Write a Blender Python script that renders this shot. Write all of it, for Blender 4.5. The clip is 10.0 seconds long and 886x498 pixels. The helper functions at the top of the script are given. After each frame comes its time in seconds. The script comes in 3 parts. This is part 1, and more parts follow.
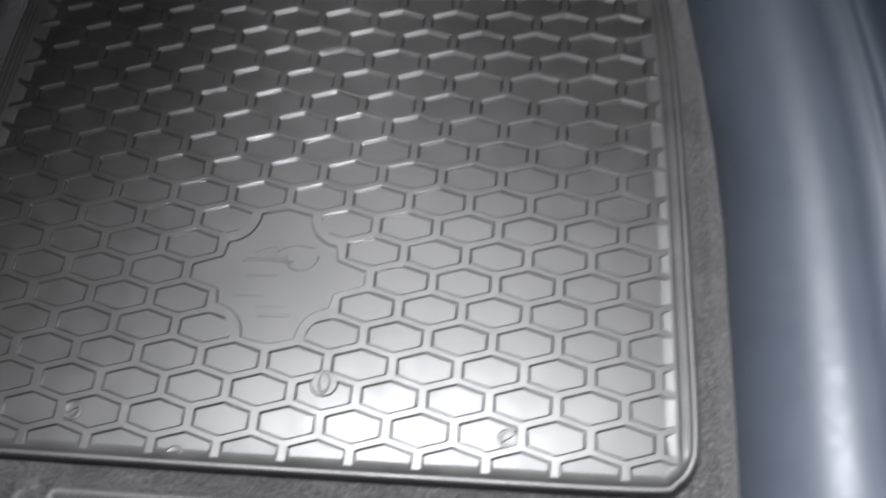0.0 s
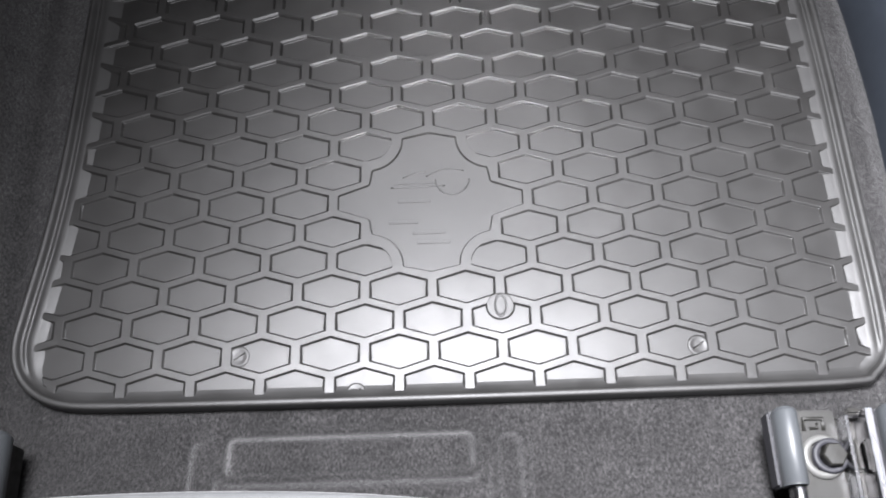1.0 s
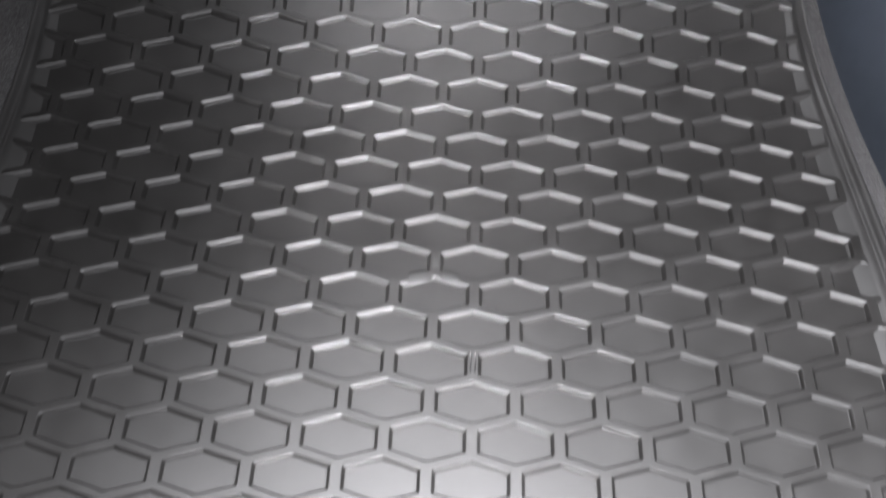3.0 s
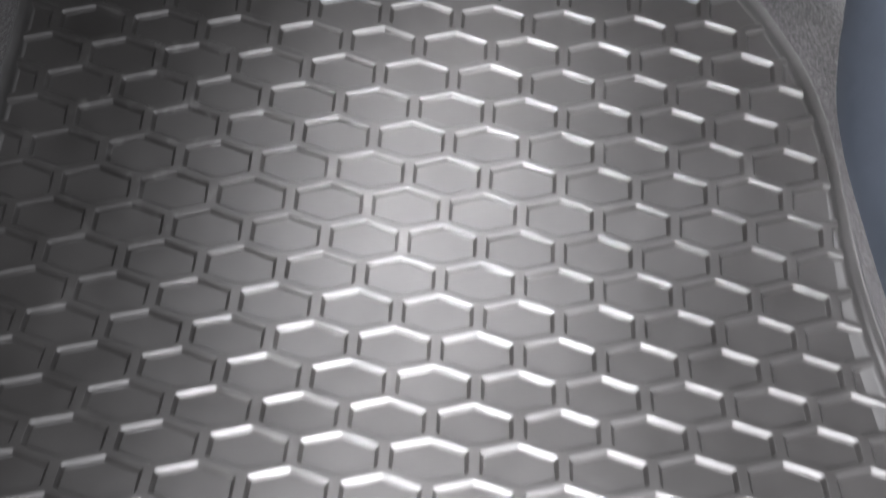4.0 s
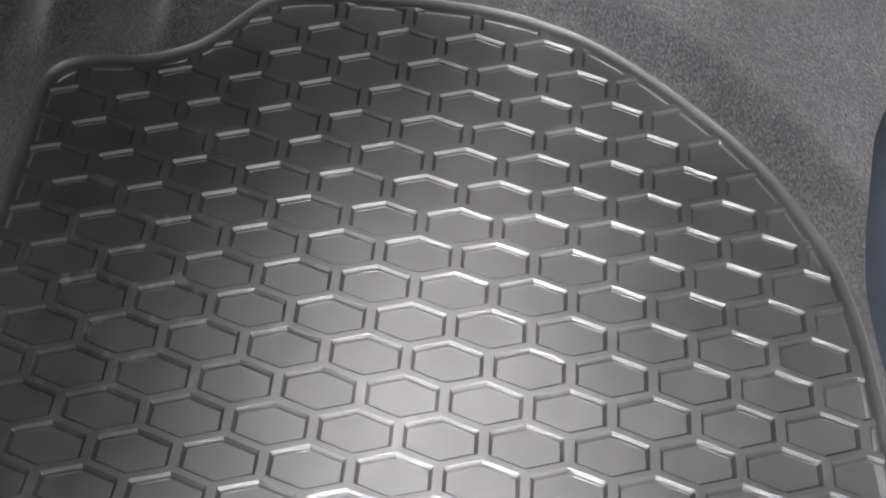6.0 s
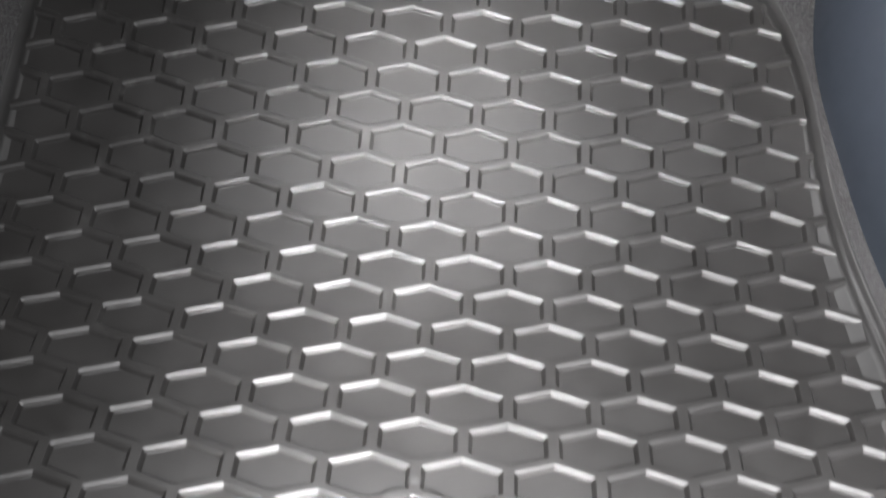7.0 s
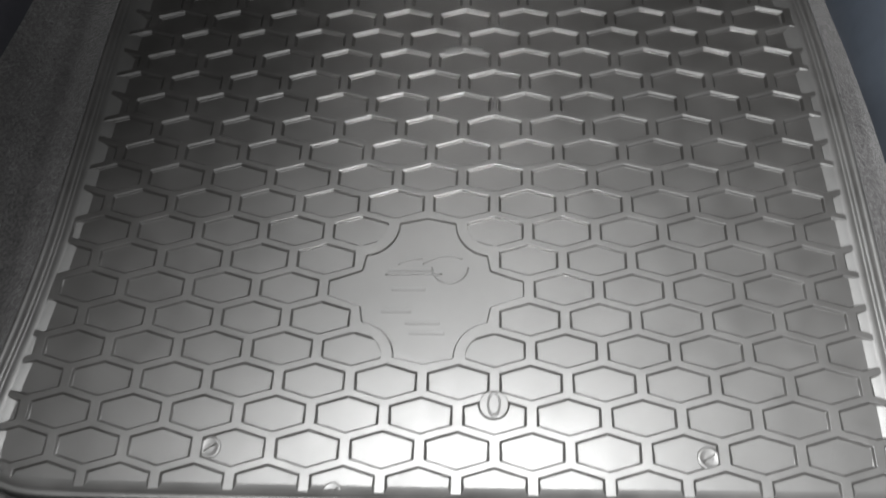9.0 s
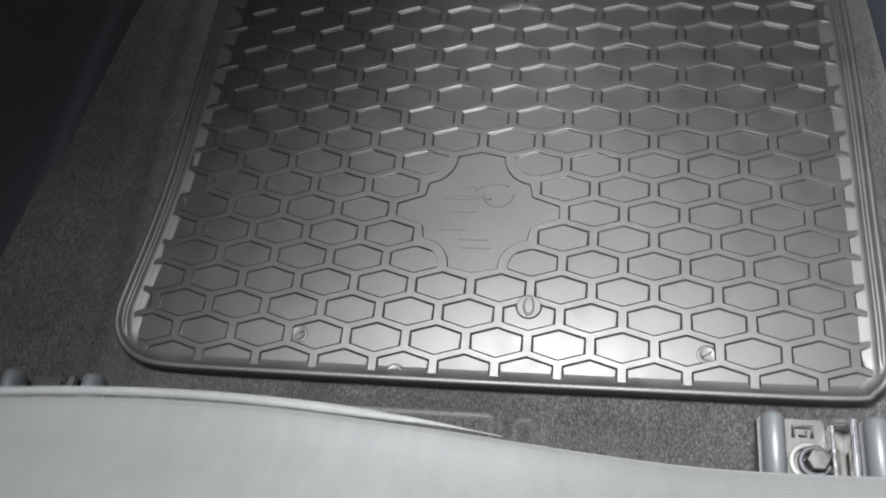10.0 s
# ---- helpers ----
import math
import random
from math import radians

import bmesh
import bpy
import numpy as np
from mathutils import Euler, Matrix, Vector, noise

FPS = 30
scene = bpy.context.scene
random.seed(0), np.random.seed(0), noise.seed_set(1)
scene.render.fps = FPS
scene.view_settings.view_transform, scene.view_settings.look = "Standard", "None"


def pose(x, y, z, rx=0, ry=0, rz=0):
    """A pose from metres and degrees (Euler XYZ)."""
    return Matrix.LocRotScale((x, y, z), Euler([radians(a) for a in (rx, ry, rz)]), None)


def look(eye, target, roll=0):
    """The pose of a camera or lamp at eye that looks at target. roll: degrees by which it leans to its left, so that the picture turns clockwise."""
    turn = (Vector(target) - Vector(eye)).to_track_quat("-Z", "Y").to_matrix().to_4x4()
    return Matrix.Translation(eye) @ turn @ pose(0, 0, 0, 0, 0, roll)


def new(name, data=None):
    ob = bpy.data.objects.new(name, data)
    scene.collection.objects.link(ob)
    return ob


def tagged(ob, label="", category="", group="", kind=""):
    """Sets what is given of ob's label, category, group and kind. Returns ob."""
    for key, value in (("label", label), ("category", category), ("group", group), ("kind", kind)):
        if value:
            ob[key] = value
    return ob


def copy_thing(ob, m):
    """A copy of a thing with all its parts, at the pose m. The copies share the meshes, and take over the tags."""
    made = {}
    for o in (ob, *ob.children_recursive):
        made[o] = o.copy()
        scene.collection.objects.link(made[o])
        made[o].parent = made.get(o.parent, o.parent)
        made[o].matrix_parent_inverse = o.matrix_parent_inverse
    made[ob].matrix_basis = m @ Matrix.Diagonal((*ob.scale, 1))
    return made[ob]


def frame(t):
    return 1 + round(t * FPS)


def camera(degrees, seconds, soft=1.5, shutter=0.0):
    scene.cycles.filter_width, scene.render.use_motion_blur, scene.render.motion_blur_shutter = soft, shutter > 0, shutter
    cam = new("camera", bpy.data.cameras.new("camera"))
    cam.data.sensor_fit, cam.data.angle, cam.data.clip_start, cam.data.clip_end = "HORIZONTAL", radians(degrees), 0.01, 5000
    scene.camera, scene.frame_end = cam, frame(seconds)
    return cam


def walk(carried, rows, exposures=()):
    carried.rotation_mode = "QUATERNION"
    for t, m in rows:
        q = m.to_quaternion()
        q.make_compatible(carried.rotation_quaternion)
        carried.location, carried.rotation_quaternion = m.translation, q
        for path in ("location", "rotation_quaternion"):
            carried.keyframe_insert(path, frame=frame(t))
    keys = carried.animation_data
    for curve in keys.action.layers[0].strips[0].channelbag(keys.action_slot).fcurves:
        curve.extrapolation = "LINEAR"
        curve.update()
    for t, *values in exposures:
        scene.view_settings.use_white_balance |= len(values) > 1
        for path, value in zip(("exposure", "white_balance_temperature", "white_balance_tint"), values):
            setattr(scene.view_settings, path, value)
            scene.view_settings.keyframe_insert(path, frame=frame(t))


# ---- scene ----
# Front passenger footwell of a car with a ribbed rubber mat.
# ------------------------------------------------------------ camera
cam = camera(50.89, 10.0, soft=1.8, shutter=0.4)
PATH = [
    (0, 0.1456, -0.2333, 0.5079, 26.92, 2.99, 4.30),
    (0.5, 0.0696, -0.2331, 0.4890, 22.75, 3.70, 0.91),
    (0.6, 0.0611, -0.2339, 0.4918, 23.16, 3.47, 0.56),
    (1, 0.0128, -0.2451, 0.4875, 23.61, 1.39, -1.52),
    (1.1, 0.0097, -0.2419, 0.4812, 23.14, 1.49, -1.48),
    (1.5, 0.0051, -0.2148, 0.4564, 23.62, 0.96, -0.28),
    (1.6, 0.0049, -0.2087, 0.4517, 23.92, 0.87, -0.02),
    (2, 0.0153, -0.1784, 0.4145, 26.89, 0.73, 1.51),
    (2.1, 0.0169, -0.1646, 0.4070, 27.53, 0.56, 1.71),
    (2.2, 0.0233, -0.1551, 0.3977, 28.53, 1.19, 1.90),
    (3.4, 0.0173, -0.0073, 0.3720, 35.76, -2.57, 2.29),
    (3.5, 0.0158, 0.0018, 0.3665, 36.89, -2.67, 2.43),
    (3.6, 0.0143, 0.0088, 0.3639, 37.46, -2.81, 2.47),
    (4, 0.0129, 0.0472, 0.3505, 41.01, -3.31, 2.53),
    (4.1, 0.0141, 0.0593, 0.3456, 42.28, -3.45, 2.69),
    (4.4, 0.0159, 0.0811, 0.3401, 46.18, -3.77, 3.60),
    (4.5, 0.0174, 0.0871, 0.3387, 47.52, -3.35, 3.84),
    (4.6, 0.0196, 0.0891, 0.3380, 48.34, -2.93, 4.01),
    (4.9, 0.0201, 0.0942, 0.3394, 52.06, -2.45, 4.80),
    (5, 0.0205, 0.0954, 0.3407, 52.78, -2.36, 4.93),
    (5.1, 0.0216, 0.0962, 0.3393, 53.26, -2.31, 5.03),
    (5.2, 0.0197, 0.1017, 0.3509, 51.95, -2.22, 4.78),
    (6.4, 0.0183, 0.0540, 0.3389, 47.70, -3.44, 3.47),
    (6.5, 0.0184, 0.0441, 0.3417, 46.56, -3.10, 3.29),
    (6.6, 0.0185, 0.0373, 0.3431, 45.76, -2.97, 3.18),
    (6.9, 0.0213, 0.0092, 0.3442, 42.33, -2.75, 2.69),
    (7, 0.0228, 0.0020, 0.3437, 41.49, -2.67, 2.69),
    (7.5, 0.0267, -0.0556, 0.3663, 36.67, 0.23, 2.78),
    (7.6, 0.0232, -0.0642, 0.3734, 36.02, 0.21, 2.87),
    (7.9, 0.0260, -0.1068, 0.3982, 34.49, 0.87, 3.41),
    (8, 0.0260, -0.1150, 0.4043, 33.71, 0.61, 3.41),
    (8.1, 0.0320, -0.1314, 0.4091, 33.30, 1.08, 3.14),
    (8.5, 0.0348, -0.1896, 0.4282, 31.75, 1.50, 2.41),
    (8.6, 0.0340, -0.1987, 0.4329, 31.40, 1.53, 2.52),
    (9, 0.0340, -0.2388, 0.4547, 30.17, 2.23, 1.60),
    (9.1, 0.0344, -0.2480, 0.4618, 29.80, 2.59, 1.56),
    (9.5, 0.0430, -0.2738, 0.4889, 28.08, 3.82, 1.43),
    (9.6, 0.0480, -0.2781, 0.4948, 27.81, 4.54, 1.79),
    (9.9, 0.0682, -0.2931, 0.5269, 26.94, 7.38, 3.59),
    (10, 0.0765, -0.2975, 0.5327, 27.24, 7.45, 5.63),
]
EXPOSURE = [(0, -0.86, 6400, 10), (0.5, -0.83, 6400, 11), (1, -0.72, 6420, 12), (2, -0.59, 6480, 12), (3.5, 0.29, 6450, 12), (4, 0.86, 6465, 12), (4.5, 1.03, 6480, 12), (5, 0.93, 6509, 12), (5.2, 0.97, 6520, 12), (6.5, 0.64, 6560, 11), (7, 0.36, 6600, 10), (7.5, 0.02, 6620, 10), (8, -0.11, 6640, 9), (8.5, -0.36, 6645, 8), (9, -0.64, 6650, 7), (9.5, -0.81, 6610, 6), (10, -0.91, 6580, 6)]
walk(cam, [(t, pose(x, y, z, rx, ry, rz)) for t, x, y, z, rx, ry, rz in PATH],
     exposures=EXPOSURE)

# ------------------------------------------------------------ light
world = bpy.data.worlds.new("cabin_air")
scene.world = world
world.use_nodes = True
world.node_tree.nodes["Background"].inputs["Color"].default_value = (0.75, 0.85, 1.0, 1)
world.node_tree.nodes["Background"].inputs["Strength"].default_value = 0.011


def area_lamp(name, eye, target, sx, sy, power, colour, spread):
    data = bpy.data.lights.new(name, "AREA")
    data.shape, data.size, data.size_y, data.energy, data.color = "RECTANGLE", sx, sy, power, colour
    data.spread = radians(spread)
    lamp = new(name, data)
    lamp.matrix_world = look(eye, target)
    return lamp


# windscreen daylight first, then added unseen lamps, all tuned to match the brightness
LAMP_TINT = (0.965, 0.97, 1.0)
area_lamp("windscreen_and_fill_lamp", (-0.033, 0.045, 1.085), (0.146, -0.320, 0.0), 0.388, 0.149, 13.79, LAMP_TINT, 54.9)
# added narrow beam from over the seat, picks out the cell walls
area_lamp("added_overhead_lamp", (0.035, -0.504, 0.745), (0.016, 0.238, 0.0), 0.124, 0.398, 0.90, LAMP_TINT, 9.2)
# added tight beam from behind, lights the walls that face the rear
area_lamp("added_rear_lamp", (-0.098, -0.748, 0.714), (0.188, 0.459, 0.0), 0.369, 0.397, 0.60, LAMP_TINT, 4.0)
# added broad lamp overhead that brightens the mat's right side
area_lamp("added_overhead_lamp", (0.264, -0.548, 1.047), (0.200, 0.020, 0.0), 0.184, 0.655, 5.40, LAMP_TINT, 64.0)
# added second front beam, for the bright spot where the mat curves up
area_lamp("windscreen_and_fill_lamp", (-0.047, 0.464, 1.042), (0.094, 0.143, 0.0), 0.243, 0.198, 0.39, LAMP_TINT, 35.7)
# added fill that brightens the carpet at the front
area_lamp("windscreen_and_fill_lamp", (0.026, 0.158, 1.079), (0.050, 0.807, 0.0), 0.190, 0.202, 0.32, LAMP_TINT, 21.0)


# ------------------------------------------------------------ materials
def material(name):
    mat = bpy.data.materials.new(name)
    mat.use_nodes = True
    nt = mat.node_tree
    return mat, nt, nt.nodes["Principled BSDF"]


def node(nt, kind, **values):
    n = nt.nodes.new(kind)
    for key, value in values.items():
        n.inputs[key].default_value = value
    return n


def ramp(nt, source, stops):
    r = nt.nodes.new("ShaderNodeValToRGB")
    while len(r.color_ramp.elements) < len(stops):
        r.color_ramp.elements.new(0.5)
    for e, (at, c) in zip(r.color_ramp.elements, stops):
        e.position, e.color = at, (*c, 1) if len(c) == 3 else (c[0], c[0], c[0], 1)
    nt.links.new(source, r.inputs["Fac"])
    return r.outputs["Color"]


def coords(nt):
    return nt.nodes.new("ShaderNodeNewGeometry").outputs["Position"]


def noise_out(nt, vector, scale, detail=3.0, rough=0.6):
    n = node(nt, "ShaderNodeTexNoise", Scale=scale, Detail=detail, Roughness=rough)
    nt.links.new(vector, n.inputs["Vector"])
    return n.outputs["Fac"]


def bump(nt, bsdf, height, strength, distance):
    b = node(nt, "ShaderNodeBump", Strength=strength, Distance=distance)
    nt.links.new(height, b.inputs["Height"])
    nt.links.new(b.outputs["Normal"], bsdf.inputs["Normal"])
    return b


def rubber(name, low, high, rough_low, rough_high, grain=0.25):
    mat, nt, bsdf = material(name)
    v = coords(nt)
    nt.links.new(ramp(nt, noise_out(nt, v, 28, 5), [(0.3, low), (0.7, high)]), bsdf.inputs["Base Color"])
    nt.links.new(ramp(nt, noise_out(nt, v, 55, 4), [(0.3, (rough_low,)), (0.7, (rough_high,))]), bsdf.inputs["Roughness"])
    bump(nt, bsdf, noise_out(nt, v, 1500, 2), grain, 0.0004)
    bsdf.inputs["Specular IOR Level"].default_value = 0.5
    return mat


def dusty(mat):
    """Faint dry smears of dust on the rubber, in a few places."""
    nt = mat.node_tree
    bsdf = nt.nodes["Principled BSDF"]
    v = coords(nt)
    mix = nt.nodes.new("ShaderNodeMix")
    mix.data_type = "RGBA"
    nt.links.new(ramp(nt, noise_out(nt, v, 34, 6, 0.72), [(0.56, (0.0,)), (0.74, (1.0,))]), mix.inputs["Factor"])
    nt.links.new(bsdf.inputs["Base Color"].links[0].from_socket, mix.inputs["A"])
    mix.inputs["B"].default_value = (0.034, 0.033, 0.032, 1)
    nt.links.new(mix.outputs["Result"], bsdf.inputs["Base Color"])


def scuffed(mat, centre, reach):
    """Pale dusty scuffs in a patch of the rubber where a heel has rubbed."""
    nt = mat.node_tree
    bsdf = nt.nodes["Principled BSDF"]
    v = coords(nt)
    far = nt.nodes.new("ShaderNodeVectorMath")
    far.operation = "DISTANCE"
    nt.links.new(v, far.inputs[0])
    far.inputs[1].default_value = centre
    near_ = ramp(nt, far.outputs["Value"], [(reach * 0.5, (1.0,)), (reach, (0.0,))])
    spots = ramp(nt, noise_out(nt, v, 150, 4, 0.65), [(0.54, (0.0,)), (0.68, (1.0,))])
    both = nt.nodes.new("ShaderNodeMath")
    both.operation = "MULTIPLY"
    nt.links.new(near_, both.inputs[0])
    nt.links.new(spots, both.inputs[1])
    mix = nt.nodes.new("ShaderNodeMix")
    mix.data_type = "RGBA"
    nt.links.new(both.outputs["Value"], mix.inputs["Factor"])
    nt.links.new(bsdf.inputs["Base Color"].links[0].from_socket, mix.inputs["A"])
    mix.inputs["B"].default_value = (0.045, 0.044, 0.043, 1)
    nt.links.new(mix.outputs["Result"], bsdf.inputs["Base Color"])


def carpet_material(name, dark, light):
    """Needle felt: fine pale and dark fibres, lying in short streaks, with soft worn patches."""
    mat, nt, bsdf = material(name)
    v = coords(nt)
    lie = nt.nodes.new("ShaderNodeMapping")
    lie.inputs["Rotation"].default_value = (0.0, 0.0, 0.3)
    lie.inputs["Scale"].default_value = (1.0, 0.5, 0.6)
    nt.links.new(v, lie.inputs["Vector"])
    fibre = noise_out(nt, lie.outputs["Vector"], 950, 4, 0.72)
    tone = ramp(nt, fibre, [(0.36, dark), (0.54, tuple((a + b) / 2.4 for a, b in zip(dark, light))), (0.69, light)])
    for scale, low in ((22, 0.62), (140, 0.72)):
        mix = nt.nodes.new("ShaderNodeMix")
        mix.data_type, mix.blend_type = "RGBA", "MULTIPLY"
        mix.inputs["Factor"].default_value = 1.0
        nt.links.new(tone, mix.inputs["A"])
        nt.links.new(ramp(nt, noise_out(nt, v, scale, 4), [(0.32, (low,)), (0.68, (1.0,))]), mix.inputs["B"])
        tone = mix.outputs["Result"]
    nt.links.new(tone, bsdf.inputs["Base Color"])
    bsdf.inputs["Roughness"].default_value = 0.95
    bsdf.inputs["Specular IOR Level"].default_value = 0.15
    bsdf.inputs["Sheen Weight"].default_value = 0.35
    bsdf.inputs["Sheen Roughness"].default_value = 0.5
    bump(nt, bsdf, fibre, 0.9, 0.0010)
    return mat


def plastic(name, colour, rough, grain=0.15):
    mat, nt, bsdf = material(name)
    v = coords(nt)
    dark = tuple(c * 0.86 for c in colour)
    nt.links.new(ramp(nt, noise_out(nt, v, 18, 4), [(0.3, dark), (0.7, colour)]), bsdf.inputs["Base Color"])
    nt.links.new(ramp(nt, noise_out(nt, v, 90, 3), [(0.3, (rough * 0.9,)), (0.7, (rough * 1.1,))]), bsdf.inputs["Roughness"])
    bump(nt, bsdf, noise_out(nt, v, 1300, 2), grain, 0.0003)
    return mat


def metal(name, colour, rough):
    mat, nt, bsdf = material(name)
    v = coords(nt)
    bsdf.inputs["Metallic"].default_value = 1.0
    nt.links.new(ramp(nt, noise_out(nt, v, 160, 4), [(0.35, tuple(c * 0.7 for c in colour)), (0.65, colour)]), bsdf.inputs["Base Color"])
    nt.links.new(ramp(nt, noise_out(nt, v, 240, 3), [(0.3, (rough * 0.8,)), (0.7, (rough * 1.25,))]), bsdf.inputs["Roughness"])
    return mat


def fabric(name, colour):
    mat, nt, bsdf = material(name)
    v = coords(nt)
    wave = node(nt, "ShaderNodeTexWave", Scale=330.0, Distortion=4.0, Detail=3.0)
    wave.bands_direction = "Y"
    nt.links.new(v, wave.inputs["Vector"])
    cross = node(nt, "ShaderNodeTexWave", Scale=330.0, Distortion=4.0, Detail=3.0)
    cross.bands_direction = "X"
    nt.links.new(v, cross.inputs["Vector"])
    weave = nt.nodes.new("ShaderNodeMath")
    weave.operation = "MULTIPLY"
    nt.links.new(wave.outputs["Fac"], weave.inputs[0])
    nt.links.new(cross.outputs["Fac"], weave.inputs[1])
    # long pulled threads along the cushion and worn, dirtier patches
    stretch = nt.nodes.new("ShaderNodeVectorMath")
    stretch.operation = "MULTIPLY"
    nt.links.new(v, stretch.inputs[0])
    stretch.inputs[1].default_value = (1.0, 0.16, 0.6)
    threads = ramp(nt, noise_out(nt, stretch.outputs["Vector"], 170, 4, 0.65), [(0.3, (0.80,)), (0.7, (1.0,))])
    worn = ramp(nt, noise_out(nt, v, 14, 4), [(0.3, (0.88,)), (0.68, (1.0,))])
    tone = ramp(nt, weave.outputs["Value"], [(0.0, tuple(c * 0.86 for c in colour)), (0.8, colour)])
    for layer in (threads, worn):
        mix = nt.nodes.new("ShaderNodeMix")
        mix.data_type, mix.blend_type = "RGBA", "MULTIPLY"
        mix.inputs["Factor"].default_value = 1.0
        nt.links.new(tone, mix.inputs["A"])
        nt.links.new(layer, mix.inputs["B"])
        tone = mix.outputs["Result"]
    nt.links.new(tone, bsdf.inputs["Base Color"])
    bsdf.inputs["Roughness"].default_value = 0.8
    bsdf.inputs["Sheen Weight"].default_value = 0.15
    bump(nt, bsdf, weave.outputs["Value"], 0.25, 0.0006)
    return mat


RUBBER = rubber("black_rubber", (0.0108, 0.0102, 0.0097), (0.0190, 0.0182, 0.0176), 0.373, 0.443, 0.2)
dusty(RUBBER)
scuffed(RUBBER, (-0.125, 0.395, 0.04), 0.085)
RUBBER_CELL = rubber("black_rubber_smooth", (0.0108, 0.0102, 0.0097), (0.0190, 0.0182, 0.0176), 0.368, 0.438, 0.2)
RUBBER_RIM = rubber("black_rubber_rim", (0.018, 0.0175, 0.017), (0.032, 0.0315, 0.031), 0.42, 0.50, 0.15)
dusty(RUBBER_RIM)
RUBBER_FIELD = rubber("black_rubber_matt", (0.0108, 0.0102, 0.0097), (0.0190, 0.0182, 0.0176), 0.393, 0.463, 0.2)
CARPET = carpet_material("charcoal_carpet", (0.008, 0.0077, 0.008), (0.086, 0.083, 0.084))
SILL = plastic("blue_grey_plastic", (0.034, 0.041, 0.053), 0.52)
CONSOLE = plastic("black_plastic", (0.021, 0.021, 0.026), 0.55)
CAP = plastic("grey_plastic_cap", (0.066, 0.071, 0.076), 0.42)
LINING = plastic("dark_lining", (0.05, 0.05, 0.052), 0.8)
STEEL = metal("zinc_steel", (0.30, 0.30, 0.31), 0.24)
CHROME = metal("bright_steel", (0.50, 0.50, 0.53), 0.18)
PLATE = plastic("passivated_zinc", (0.016, 0.0155, 0.0135), 0.42)
RAW_STEEL = metal("dull_steel", (0.045, 0.044, 0.042), 0.45)
PALE_ZINC = plastic("pale_zinc_paint", (0.42, 0.42, 0.41), 0.42)
WASHER = plastic("worn_zinc", (0.12, 0.12, 0.115), 0.38)
SEAT = fabric("grey_seat_fabric", (0.041, 0.042, 0.043))
PIPING = fabric("grey_piping", (0.060, 0.062, 0.063))
FOAM = carpet_material("grey_felt", (0.16, 0.16, 0.155), (0.5, 0.5, 0.48))

# ------------------------------------------------------------ the mat's surface
PX, PY = 0.038, 0.018270          # pitch of the cells across, of their rows along
KNOTS = [-6, -2, 2, 5, 8, 11, 14, 17, 20, 23, 26, 29, 33, 46]
SLOPES = [2.70, 0.06, 1.95, -0.28, -0.81, -2.91, 0.20, 10.32, 22.64, 21.01, 20.74, 25.60, 27.80, 33.76]           # rise in degrees at those rows
STEPS = np.linspace(-30, 60, 901)
ANGLE = np.radians(np.interp(STEPS, KNOTS, SLOPES, left=0.0))
MID = (ANGLE[1:] + ANGLE[:-1]) / 2
ROW_Y = np.concatenate([[0], np.cumsum(np.cos(MID))]) * 0.1 * PY
ROW_Z = np.concatenate([[0], np.cumsum(np.sin(MID))]) * 0.1 * PY
ROW_Y -= np.interp(0, STEPS, ROW_Y)
ROW_Z -= np.interp(0, STEPS, ROW_Z)


def bend(u, s, h):
    """World place of a point u across, s along the floor's curve, h off it."""
    j = s / PY
    th = np.interp(j, STEPS, ANGLE)
    return (u, float(np.interp(j, STEPS, ROW_Y) - np.sin(th) * h), float(np.interp(j, STEPS, ROW_Z) + np.cos(th) * h))


def frame_at(u, s, h):
    """Pose of a small piece lying on the curved floor."""
    th = float(np.interp(s / PY, STEPS, ANGLE))
    return Matrix.Translation(bend(u, s, h)) @ Matrix.Rotation(th, 4, "X")


def mesh_from(name, verts, faces, mat, smooth=False):
    me = bpy.data.meshes.new(name)
    me.from_pydata([tuple(v) for v in verts], [], faces)
    me.materials.append(mat)
    me.polygons.foreach_set("use_smooth", [smooth] * len(me.polygons))
    me.update()
    return me


def part(name, bm, mat, parent, label=""):
    """Links a bmesh or a mesh as one object under parent."""
    if isinstance(bm, bpy.types.Mesh):
        me = bm
    else:
        me = bpy.data.meshes.new(name)
        bm.to_mesh(me)
        bm.free()
        me.materials.append(mat)
    ob = new(name, me)
    ob.parent = parent
    return tagged(ob, label=label)


def thing(name, label, category, at=(0, 0, 0), group=""):
    ob = new(name)
    ob.empty_display_size = 0.02
    ob.location = at
    return tagged(ob, label=label, category=category, group=group)


# outer edge of the mat's lip: cells across, rows along
EDGE = [(-4.6, -6.50), (-3, -6.53), (0, -6.55), (3, -6.53), (5.8, -6.47), (6.24, -6.20), (6.47, -5.55), (6.53, -4.6), (6.53, -2),
        (6.51, 2.5), (6.47, 7), (6.38, 11), (6.20, 14.6), (5.93, 17.8), (5.74, 20.5), (5.60, 22.8), (5.38, 24.6), (5.07, 26.0),
        (4.68, 27.3), (4.17, 28.5), (3.55, 29.6), (2.83, 30.7), (2.05, 31.6), (1.22, 32.17), (0.4, 32.44), (-0.5, 32.52), (-1.4, 32.50),
        (-2.2, 32.33), (-2.65, 31.95), (-3.05, 31.05), (-3.5, 30.2), (-4.15, 29.65), (-4.95, 29.42), (-5.36, 28.98), (-5.48, 28.1),
        (-5.46, 25), (-5.49, 21), (-5.60, 16), (-5.68, 11), (-5.71, 6), (-5.77, 2), (-5.90, -1), (-6.06, -3.4), (-6.12, -4.5), (-6.02, -5.35), (-5.74, -6.02), (-5.3, -6.40)]


